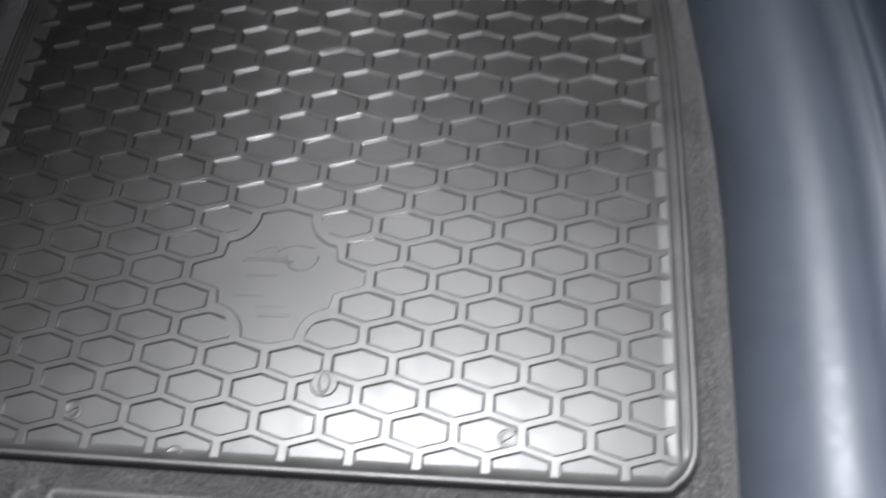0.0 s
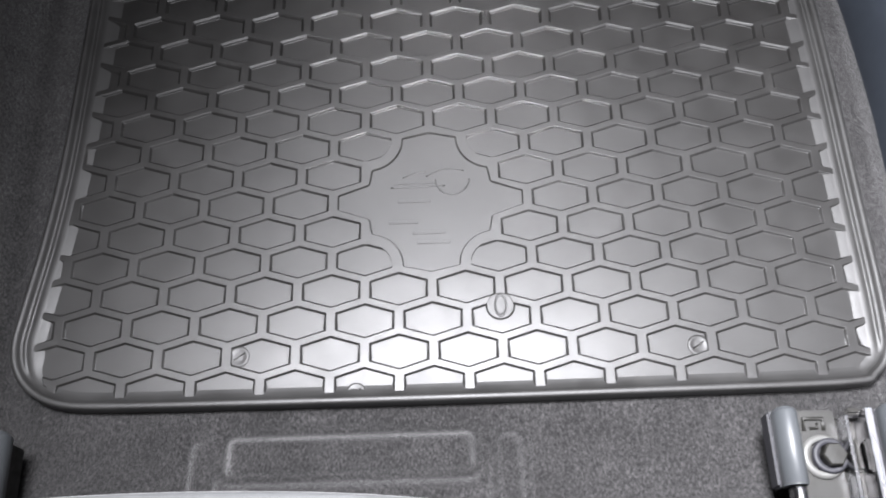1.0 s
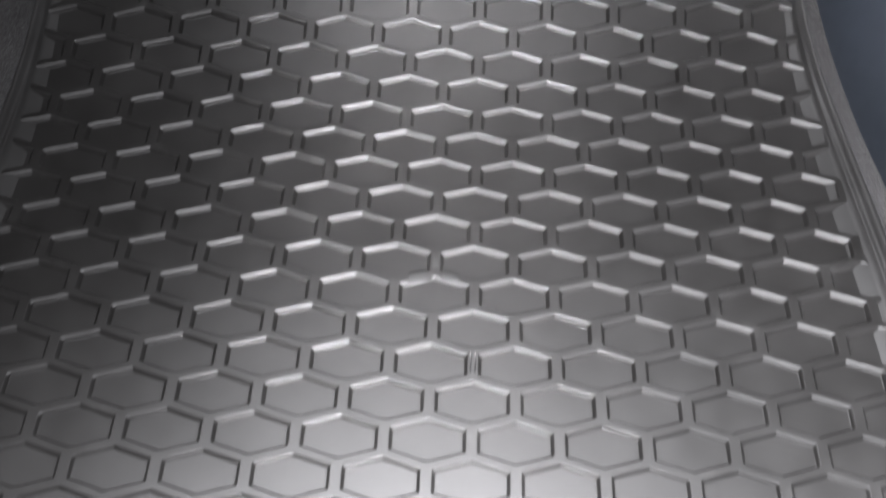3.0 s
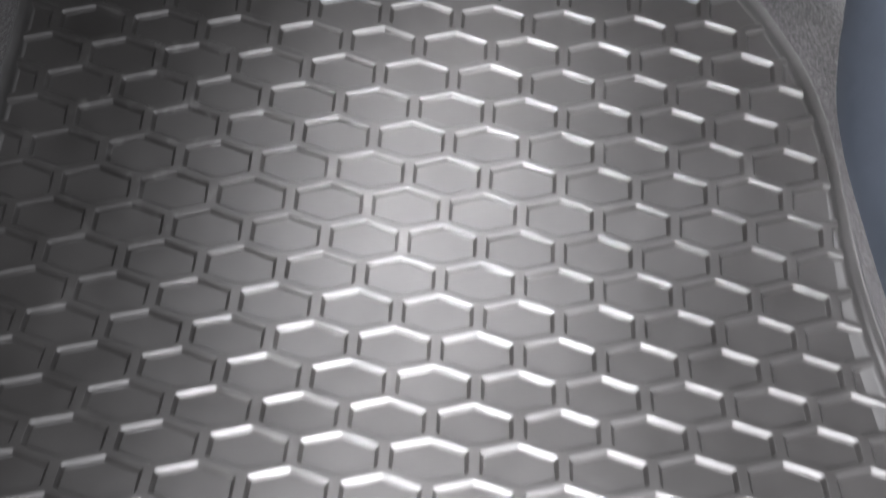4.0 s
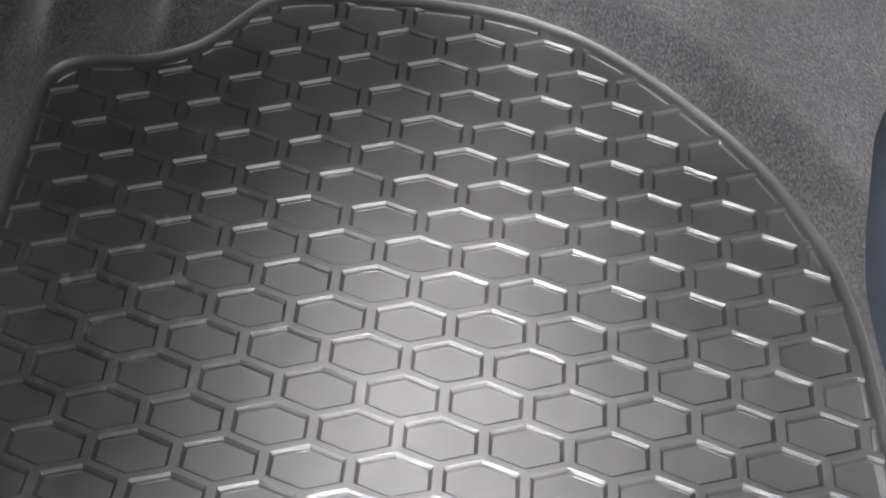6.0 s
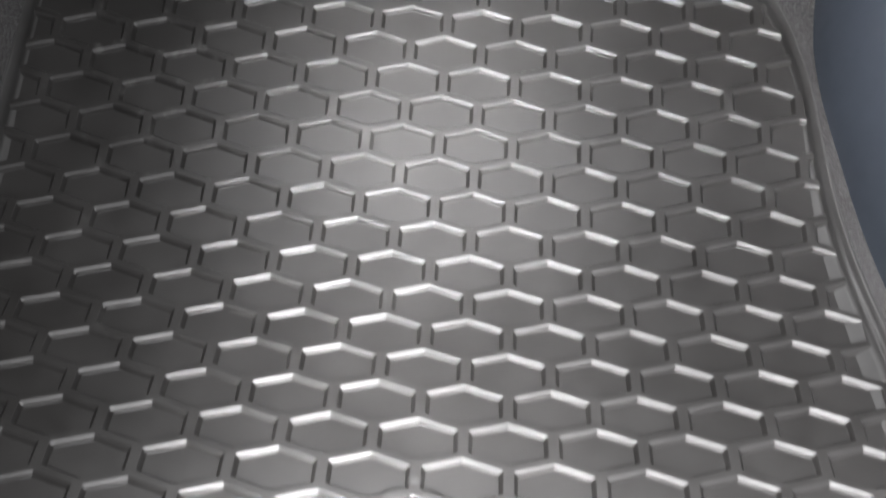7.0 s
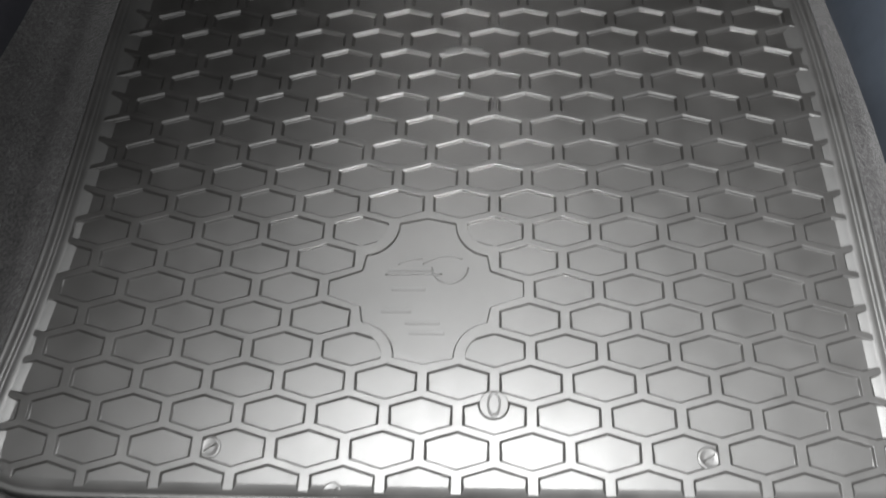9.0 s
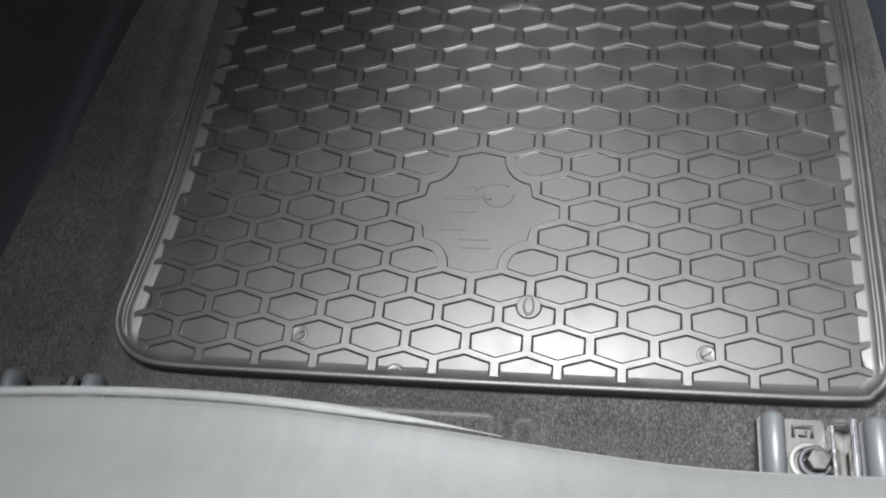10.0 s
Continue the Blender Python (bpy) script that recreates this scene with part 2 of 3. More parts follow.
def closed_curve(points, step):
    """Catmull-Rom through the points, cut at an even step."""
    q = [np.array((a * PX, j * PY)) for a, j in points]
    fine, n = [], len(q)
    for i in range(n):
        a, b, c, d = q[i - 1], q[i], q[(i + 1) % n], q[(i + 2) % n]
        for k in range(12):
            t = k / 12
            fine.append(0.5 * (2 * b + (c - a) * t + (2 * a - 5 * b + 4 * c - d) * t * t + (3 * b - a - 3 * c + d) * t ** 3))
    fine = np.array(fine)
    seg = np.linalg.norm(np.roll(fine, -1, 0) - fine, axis=1)
    run = np.concatenate([[0], np.cumsum(seg)])
    loop = np.vstack([fine, fine[:1]])
    at = np.linspace(0, run[-1], int(run[-1] / step), endpoint=False)
    return np.stack([np.interp(at, run, loop[:, 0]), np.interp(at, run, loop[:, 1])], 1)


LIP = closed_curve(EDGE, 0.004)


def inside(points, loop):
    """Distance to a closed loop, positive inside it."""
    pts = np.atleast_2d(np.asarray(points, float))
    a, b = loop, np.roll(loop, -1, 0)
    ab = b - a
    out = np.empty(len(pts))
    for k in range(0, len(pts), 4000):
        p = pts[k:k + 4000, None, :]
        t = np.clip(((p - a) * ab).sum(2) / (ab * ab).sum(1), 0, 1)
        d = np.sqrt((((a + t[..., None] * ab) - p) ** 2).sum(2)).min(1)
        cross = ((a[:, 1] > p[..., 1]) != (b[:, 1] > p[..., 1])) & (p[..., 0] < ab[:, 0] * (p[..., 1] - a[:, 1]) / np.where(ab[:, 1] == 0, 1e-12, ab[:, 1]) + a[:, 0])
        out[k:k + 4000] = np.where(cross.sum(1) % 2 == 1, d, -d)
    return out


def blend(a, b, x):
    t = min(1.0, max(0.0, (x - a) / (b - a)))
    return t * t * (3 - 2 * t)


def rim_room(s):
    """How far inside the lip the ribs stop: less at the rear and round the front."""
    j = s / PY
    return 0.0104 - 0.0054 * blend(-5.3, -6.0, j) - 0.0074 * blend(11, 23, j)


FLOOR_H = -0.0011                 # floor of the cells at the rear, below the ribs' tops
DEEPER = 0.0012                   # and how much deeper they are at the front
ground_h = -0.0060                # carpet, below the ribs' tops


def floor_h(s):
    return FLOOR_H - DEEPER * blend(-1, 11, s / PY)


def in_normals(loop):
    t = np.roll(loop, -1, 0) - np.roll(loop, 1, 0)
    t /= np.linalg.norm(t, axis=1)[:, None]
    return np.stack([-t[:, 1], t[:, 0]], 1)      # the loop runs anticlockwise


# ------------------------------------------------------------ mat: rim
mat_thing = thing("rubber_floor_mat", "black rubber floor mat with raised hexagonal ribs and upstanding rim", "floor mat")
RIM = [(-0.0005, ground_h), (-0.0004, 0.0034), (0.0003, 0.0043), (0.0016, 0.0046), (0.0030, 0.0042), (0.0040, 0.0028), (0.0052, 0.0016),
       (0.0064, 0.0020), (0.0074, 0.0025), (0.0084, 0.0018), (0.0094, 0.0005), (0.0125, -0.0003), (0.0165, -0.0009), (0.0205, -0.0027)]
# at the rear and round the front the rim is a plain bead
BEAD = [(-0.0005, ground_h), (-0.0004, 0.0026), (0.0001, 0.0034), (0.0007, 0.0037), (0.0018, 0.0038), (0.0028, 0.0036), (0.0034, 0.0030),
        (0.0040, 0.0018), (0.0050, 0.0008), (0.0062, 0.0002), (0.0074, -0.0004), (0.0090, -0.0009), (0.0115, -0.0014), (0.0145, -0.0027)]
FRONT = [(-0.0006, ground_h), (-0.0006, 0.0042), (-0.0004, 0.0048), (0.0000, 0.0048), (0.0006, 0.0044), (0.0014, 0.0037), (0.0022, 0.0029),
         (0.0028, 0.0020), (0.0032, 0.0006), (0.0036, -0.0010), (0.0040, -0.0019), (0.0048, -0.0024), (0.0065, -0.0026), (0.0095, -0.0031)]
NIN = in_normals(LIP)
for _ in range(6):
    NIN = (np.roll(NIN, 1, 0) + NIN * 2 + np.roll(NIN, -1, 0))
    NIN /= np.linalg.norm(NIN, axis=1)[:, None]
verts, faces = [], []
for (u, s), (nu, ns) in zip(LIP, NIN):
    j = s / PY
    rear, fore = blend(-4.9, -6.1, j), blend(11, 23, j)
    ragged = 0.0004 * fore * noise.noise(Vector((u * 130, s * 130, 1.7)))          # flash left by the mould
    for k, ((d0, h0), (d1, h1), (d2, h2)) in enumerate(zip(RIM, BEAD, FRONT)):
        w, h = d0 + (d1 - d0) * rear + (d2 - d0) * fore, h0 + (h1 - h0) * rear + (h2 - h0) * fore
        if 3 <= k <= 8:
            w += ragged
        verts.append(bend(u + nu * w, s + ns * w, h))
m, n = len(RIM), len(LIP)
for i in range(n):
    for k in range(m - 1):
        a, b = i * m + k, ((i + 1) % n) * m + k
        faces.append((a, b, b + 1, a + 1))
part("rim", mesh_from("rim", verts, faces, RUBBER_RIM, True), None, mat_thing, "raised rubber rim with rounded lip")

# ------------------------------------------------------------ mat: floor sheet under the ribs
verts, faces, index = [], [], {}
us = np.arange(-6.2, 6.85, 0.125) * PX
ss = np.arange(-6.5, 32.9, 0.25) * PY
grid = np.array([(u, s) for u in us for s in ss])
dist = inside(grid, LIP)
keep = dist > np.array([rim_room(s) - 0.002 for s in grid[:, 1]])
for k in range(len(grid)):
    if keep[k]:
        index[k] = len(verts)
        verts.append(bend(*grid[k], floor_h(grid[k][1])))
ns_ = len(ss)
for i in range(len(us) - 1):
    for j in range(ns_ - 1):
        q = (i * ns_ + j, (i + 1) * ns_ + j, (i + 1) * ns_ + j + 1, i * ns_ + j + 1)
        q = [index[k] for k in q if k in index]
        if len(q) >= 3:
            faces.append(q)
part("floor_sheet", mesh_from("floor_sheet", verts, faces, RUBBER_FIELD, True), None, mat_thing)

# ------------------------------------------------------------ mat: ribs
HX, HY, HS = 0.0161, 0.0098, 0.0049                     # a cell's opening: half width, apex, half side
TILE = [(PX / 2, -0.00610), (PX / 2, 0.00610), (0, PY - 0.00610), (-PX / 2, 0.00610), (-PX / 2, -0.00610), (0, 0.00610 - PY)]


def hexagon(shrink, back=0.0):
    """The opening drawn in by the same width all round, and moved back: the walls that face the rear lean more."""
    k = shrink
    x = HX - k
    slope = (HY - HS) / HX
    apex = HY - k * math.sqrt(1 + slope * slope)
    side = apex - slope * x
    return [(x, -side - back), (x, side - back), (0, apex - back), (-x, side - back), (-x, -side - back), (0, -apex - back)]


def radial(poly, ang):
    """Where a ray from the origin leaves a convex outline."""
    d = np.array((math.cos(ang), math.sin(ang)))
    best = None
    for a, b in zip(poly, poly[1:] + poly[:1]):
        a, b = np.array(a), np.array(b)
        e = b - a
        den = d[0] * e[1] - d[1] * e[0]
        if abs(den) < 1e-12:
            continue
        t = (a[0] * e[1] - a[1] * e[0]) / den
        w = (a[0] * d[1] - a[1] * d[0]) / den
        if t > 0 and -1e-6 <= w <= 1 + 1e-6 and (best is None or t < best):
            best = t
    return d * best


NIP_X, NIP_Y, NIP_R = 0.96 * PX, 2.24 * PY, 0.0200      # round corner between cell and medallion


def medallion_loop(grow=0.0):
    """Cross-shaped plain field in the rear half, with rounded inner corners."""
    quarter = []
    r = NIP_R - grow
    for x, y in [(1.43, 0.0), (1.43, 0.26), (0.95, 0.62)]:
        quarter.append((x * PX + grow, y * PY + grow * 0.6))
    for k in range(13):
        a = radians(264 - k * 86 / 12)
        quarter.append((NIP_X + r * math.cos(a), NIP_Y + r * math.sin(a)))
    quarter.append((0.0, 2.48 * PY + grow))
    q = quarter
    loop = q + [(-x, y) for x, y in q[-2::-1]] + [(-x, -y) for x, y in q[1:]] + [(x, -y) for x, y in q[-2:0:-1]]
    return np.array(loop)


MEDAL = medallion_loop()
SKIP = {(0, 0), (2, 0), (-2, 0), (1, 1), (-1, 1), (1, -1), (-1, -1), (0, 2), (0, -2)}     # half cells across, rows
rib_verts, rib_faces = [], []


def clip_face(poly, dists):
    """Keeps the part of a small face with positive distances; also gives the cut."""
    out, cut = [], []
    for i in range(len(poly)):
        a, b, da, db = poly[i - 1], poly[i], dists[i - 1], dists[i]
        if (da > 0) != (db > 0):
            t = da / (da - db)
            c = tuple(a[k] + (b[k] - a[k]) * t for k in range(3))
            out.append(c)
            cut.append(c)
        if db > 0:
            out.append(b)
    return out, cut


def add_face(poly):
    base = len(rib_verts)
    rib_verts.extend(poly)
    rib_faces.append(tuple(range(base, base + len(poly))))


def rib_tile(cu, cs, rings, angles):
    """One cell's surround: rings of (outline, height) from the tile's edge inwards."""
    pts = [[(*(radial(poly, a) + (cu, cs)), h) for a in angles] for poly, h in rings]
    n = len(angles)
    return [(pts[k][i], pts[k][(i + 1) % n], pts[k + 1][(i + 1) % n], pts[k + 1][i]) for k in range(len(rings) - 1) for i in range(n)]


def angles_of(*polys):
    seen = sorted({round(math.atan2(y, x) % (2 * math.pi), 6) for poly in polys for x, y in poly})
    return seen


def rings_of(row):
    """A cell's wall from the rib's top down to the floor: wider and deeper from the rear to the front."""
    f = blend(-1, 11, row)
    low = floor_h(row * PY)
    return [(TILE, 0.0), (hexagon(-0.0005 - 0.0003 * f), 0.0), (hexagon(-0.00038 - 0.00027 * f), -0.00005),
            (hexagon(0.00010 + 0.00026 * f, 0.0004 * f), -0.00045 - 0.00065 * f), (hexagon(0.00032 + 0.00032 * f, 0.0005 * f), -0.00078 - 0.0009 * f),
            (hexagon(0.00045 + 0.00035 * f, 0.0006 * f), low + 0.0002), (hexagon(0.00085 + 0.00035 * f, 0.0006 * f), low - 0.0001)]


ANG = angles_of(TILE, hexagon(0.0), hexagon(0.0005, 0.0005))
CELLS, faces_todo = [], []
for row in range(-7, 34):
    for half in range(-13, 15):
        if (half - row) % 2 or (half, row) in SKIP:
            continue
        cu, cs = half * PX / 2, row * PY
        rings = rings_of(row)
        ang = ANG
        if (abs(half), abs(row)) == (2, 2):
            sx, sy = (1 if half > 0 else -1), (1 if row > 0 else -1)
            mx, my, r = sx * NIP_X - cu, sy * NIP_Y - cs, NIP_R - 0.0057

            def nip(poly):
                out = []
                for k in range(72):
                    a = k / 72 * 2 * math.pi
                    q = radial(poly, a)
                    d = np.array((math.cos(a), math.sin(a)))
                    # stays within the round corner on the medallion's side
                    for _ in range(30):
                        e = np.array(((q[0] - mx) / r, (q[1] - my) / r))
                        if e @ e <= 1 or q[0] * sx > 0.001 or q[1] * sy > 0.005:
                            break
                        q = q - d * 0.0004
                    out.append(tuple(q))
                return out
            rings = [(TILE, 0.0)] + [(nip(poly), h) for poly, h in rings[1:]]
            ang = sorted(set(ANG) | {k / 72 * 2 * math.pi for k in range(72)})
        faces_todo += rib_tile(cu, cs, rings, ang)
        CELLS.append((half, row, cu, cs))
# solid ground for the ribs round the medallion, carved below
for half, row in sorted(SKIP):
    cu, cs = half * PX / 2, row * PY
    rim_ = [np.array(p) for p in TILE]
    dense = []
    for a, b in zip(rim_, rim_[1:] + rim_[:1]):
        dense += [tuple(a + (b - a) * k / 10) for k in range(10)]
    for k in range(12):
        lo, hi = k / 12, (k + 1) / 12
        for a, b in zip(dense, dense[1:] + dense[:1]):
            q = [(cu + a[0] * lo, cs + a[1] * lo, 0.0), (cu + a[0] * hi, cs + a[1] * hi, 0.0), (cu + b[0] * hi, cs + b[1] * hi, 0.0), (cu + b[0] * lo, cs + b[1] * lo, 0.0)]
            faces_todo.append(tuple(q[:3] if k == 0 else q))
corners = np.array([(v[0], v[1]) for q in faces_todo for v in q])
d_lip = inside(corners, LIP)
d_lip = d_lip - np.array([rim_room(s) for s in corners[:, 1]])
near = (np.abs(corners[:, 0]) < 2.2 * PX) & (np.abs(corners[:, 1]) < 3.2 * PY)
d_med = np.full(len(corners), 1.0)
d_med[near] = -inside(corners[near], MEDAL)
k = 0
for q in faces_todo:
    n = len(q)
    dd = np.minimum(d_lip[k:k + n], d_med[k:k + n])
    k += n
    if (dd > 0).all():
        add_face([bend(*v) for v in q])
        continue
    if (dd <= 0).all():
        continue
    out, cut = clip_face(list(q), list(dd))
    if len(out) >= 3:
        add_face([bend(*v) for v in out])
    if len(cut) == 2:
        a, b = cut
        low = floor_h(a[1]) - 0.0002
        # a sloped end face where a rib stops
        mid = np.mean([v[:2] for v in out], axis=0)
        side = np.array((b[1] - a[1], a[0] - b[0]))
        side *= 0.0009 / max(np.linalg.norm(side), 1e-9)
        if side @ (np.array(a[:2]) - mid) < 0:
            side = -side
        add_face([bend(*a), bend(*b), bend(b[0] + side[0], b[1] + side[1], low), bend(a[0] + side[0], a[1] + side[1], low)])
part("ribs", mesh_from("ribs", rib_verts, rib_faces, RUBBER), None, mat_thing, "hexagonal lattice of raised rubber ribs")

# ------------------------------------------------------------ mat: cell floors
plate = hexagon(0.0012, 0.0006)
pv = [(x, y, 0.0) for x, y in plate] + [(x * 1.02, y * 1.02, -0.0006) for x, y in plate]
pf = [(0, 1, 2, 3, 4, 5)] + [(i, i + 6, (i + 1) % 6 + 6, (i + 1) % 6) for i in range(6)]
plate_mesh = mesh_from("hexagonal_cell", pv, pf, RUBBER_CELL)
rest_v, rest_f = [], []
centres = np.array([(c[2], c[3]) for c in CELLS])
room = inside(centres, LIP)
for (half, row, cu, cs), d in zip(CELLS, room):
    if d < 0.017 + rim_room(cs) or (abs(half), abs(row)) == (2, 2):
        continue
    pose_m = frame_at(cu, cs, floor_h(cs) + 0.0002)
    if row < 26:
        cell = new("hexagonal_cell", plate_mesh)
        cell.parent = mat_thing
        cell.matrix_world = pose_m
    else:
        base = len(rest_v)
        rest_v += [pose_m @ Vector(v) for v in pv]
        rest_f += [tuple(i + base for i in fc) for fc in pf]
tagged(part("front_cell_field", mesh_from("front_cell_field", rest_v, rest_f, RUBBER_CELL), None, mat_thing), kind="stuff")


# ------------------------------------------------------------ carpet
def smoothstep(a, b, x):
    t = min(1, max(0, (x - a) / (b - a)))
    return t * t * (3 - 2 * t)


def groove(d, half):
    return -math.exp(-(d / half) ** 2)


def box_distance(x, y, x0, x1, y0, y1, r):
    qx = abs(x - (x0 + x1) / 2) - (x1 - x0) / 2 + r
    qy = abs(y - (y0 + y1) / 2) - (y1 - y0) / 2 + r
    return math.hypot(max(qx, 0), max(qy, 0)) + min(max(qx, qy), 0) - r


def carpet_height(u, s):
    h = ground_h
    j = s / PY
    # climbs the tunnel on one side
    left = -0.236 - u
    if left > 0:
        h += left * 0.95 * smoothstep(0, 0.02, left)
    # dips to the sill on the other
    right = u - 0.262
    if right > 0:
        h -= 0.25 * right
    # swells round the front corner
    if j > 20 and u > 0.0:
        h += 0.012 * smoothstep(20, 27, j) * smoothstep(0.0, 0.11, u) * smoothstep(0.004, 0.035, -float(inside([(u, s)], LIP)[0]))
    # pressed pad behind the mat
    if j < -6.9:
        pad = box_distance(u, s, -0.1135, 0.022, -0.158, -0.133, 0.006)
        h += 0.0030 * groove(pad, 0.0034)
        h += 0.0016 * smoothstep(0.0, -0.006, pad)
        for x0, x1 in ((-0.1335, -0.1195), (0.0305, 0.0475)):
            h += 0.0028 * groove(box_distance(u, s, x0, x1, -0.25, -0.1345, 0.007), 0.0032)
        h += 0.018 * smoothstep(-7.2, -14, j)
    # folds at the front
    if j > 28:
        for u0, k in ((-0.215, 0.008), (-0.150, 0.006)):
            h += k * math.exp(-((u - u0) / 0.010) ** 2) * smoothstep(29, 32, j)
    return h


verts, faces = [], []
us = np.concatenate([np.arange(-0.31, -0.23, 0.004), np.arange(-0.23, 0.30, 0.0018)])
ss = np.concatenate([np.arange(-0.30, -0.20, 0.006), np.arange(-0.20, -0.115, 0.0013), np.arange(-0.115, -0.10, 0.005), np.arange(-0.10, 0.50, 0.008), np.arange(0.50, 0.78, 0.005)])
for u in us:
    for s in ss:
        verts.append(bend(float(u), float(s), carpet_height(float(u), float(s))))
ns_ = len(ss)
for i in range(len(us) - 1):
    for j in range(ns_ - 1):
        uc, sc = us[i] / PX, ss[j] / PY
        # cut-out at the front, over the bare bulkhead
        edge = float(np.interp(uc, [-8.2, -7, -6.5, -5.9, -5.2, -4.6, -4.26, -4.05, -3.8, -3.6], [32.6, 32.9, 33.4, 33.7, 33.3, 33.0, 32.95, 33.5, 34.6, 60]))
        if sc > edge:
            continue
        a = i * ns_ + j
        faces.append((a, a + ns_, a + ns_ + 1, a + 1))
carpet = new("floor_carpet", mesh_from("floor_carpet", verts, faces, CARPET, True))
tagged(carpet, "dark charcoal needle-felt car carpet, pressed to shape", "carpet", kind="structure")
solid = carpet.modifiers.new("thickness", "SOLIDIFY")
solid.thickness, solid.offset = 0.004, -1


# ------------------------------------------------------------ sill, console, cabin walls
def sweep(name, profile, path_points, mat, smooth=True):
    """A cross-section of (out, up) carried along points (x, y, z, sign)."""
    verts, faces = [], []
    m = len(profile)
    for x, y, z, sign in path_points:
        verts += [(x + sign * o, y, z + h) for o, h in profile]
    for i in range(len(path_points) - 1):
        for k in range(m - 1):
            a = i * m + k
            faces.append((a, a + 1, a + m + 1, a + m))
    return mesh_from(name, verts, faces, mat, smooth)


def arc_profile(points, steps=6):
    q = [np.array(p) for p in points]
    q = [2 * q[0] - q[1]] + q + [2 * q[-1] - q[-2]]
    out = []
    for i in range(1, len(q) - 2):
        a, b, c, d = q[i - 1:i + 3]
        for k in range(steps):
            t = k / steps
            out.append(tuple(0.5 * (2 * b + (c - a) * t + (2 * a - 5 * b + 4 * c - d) * t * t + (3 * b - a - 3 * c + d) * t ** 3)))
    return out + [tuple(q[-2])]


def floor_z(y):
    return float(np.interp(y, ROW_Y, ROW_Z))


sill_profile = arc_profile([(0.0, -0.03), (0.004, 0.004), (0.013, 0.028), (0.027, 0.044), (0.043, 0.051), (0.058, 0.050), (0.071, 0.045), (0.083, 0.049), (0.100, 0.066), (0.112, 0.30), (0.12, 0.62)])
sill_path = []
for k in range(121):
    y = -0.9 + k * 0.015
    x = float(np.interp(y, [-0.9, 0.05, 0.12, 0.25, 0.31, 0.36, 0.40, 0.43, 0.47, 0.51, 0.56, 0.62, 0.9], [0.269, 0.269, 0.265, 0.252, 0.241, 0.231, 0.222, 0.2185, 0.2185, 0.227, 0.25, 0.27, 0.29]))
    sill_path.append((x, y, floor_z(min(max(y, -0.3), 0.66)), 1))
sill = new("sill_trim", sweep("sill_trim", sill_profile, sill_path, SILL))
tagged(sill, "smooth blue-grey plastic sill and kick panel trim beside the carpet", "sill trim", kind="structure")
solid = sill.modifiers.new("thickness", "SOLIDIFY")
solid.thickness = 0.003

console_profile = arc_profile([(0.0, 0.018), (-0.004, 0.034), (-0.012, 0.052), (-0.016, 0.12), (-0.018, 0.40)])
console_path = [(float(np.interp(-0.9 + k * 0.03, [-0.9, -0.1, 0.2, 0.9], [-0.299, -0.287, -0.266, -0.254])), -0.9 + k * 0.03, floor_z(min(max(-0.9 + k * 0.03, -0.3), 0.62)) * 0.9, 1) for k in range(61)]
console = new("console_side", sweep("console_side", console_profile, console_path, CONSOLE))
tagged(console, "matt black plastic side of the centre console", "console", kind="structure")
solid = console.modifiers.new("thickness", "SOLIDIFY")
solid.thickness = 0.003


def slab(name, x0, x1, y0, y1, z0, z1, mat, label, category):
    bm = bmesh.new()
    bmesh.ops.create_cube(bm, size=1)
    for v in bm.verts:
        v.co = ((x0 + x1) / 2 + v.co.x * (x1 - x0), (y0 + y1) / 2 + v.co.y * (y1 - y0), (z0 + z1) / 2 + v.co.z * (z1 - z0))
    bmesh.ops.bevel(bm, geom=bm.edges[:], offset=0.008, segments=2, affect="EDGES")
    me = bpy.data.meshes.new(name)
    bm.to_mesh(me)
    bm.free()
    me.materials.append(mat)
    return tagged(new(name, me), label, category, kind="structure")


# unseen plain slabs, added to close the cabin round the lamps
slab("bulkhead_wall", -0.75, 0.75, 0.74, 0.78, -0.2, 0.95, FOAM, "grey felt-lined bulkhead behind the carpet", "wall")
slab("rear_wall", -0.75, 0.75, -1.50, -1.46, -0.2, 1.25, LINING, "dark lining closing the cabin behind", "wall")
slab("door_wall", 0.44, 0.48, -1.46, 0.74, -0.2, 1.25, LINING, "dark door lining beside the sill", "wall")
slab("tunnel_wall", -0.75, -0.71, -1.46, 0.74, -0.2, 1.25, LINING, "dark lining on the far side of the console", "wall")
slab("roof_lining", -0.75, 0.75, -1.46, 0.12, 1.25, 1.29, LINING, "dark roof lining over the seat", "ceiling")
slab("underbody", -0.75, 0.75, -1.46, 0.74, -0.2, -0.16, LINING, "dark floor pan under the carpet", "floor")


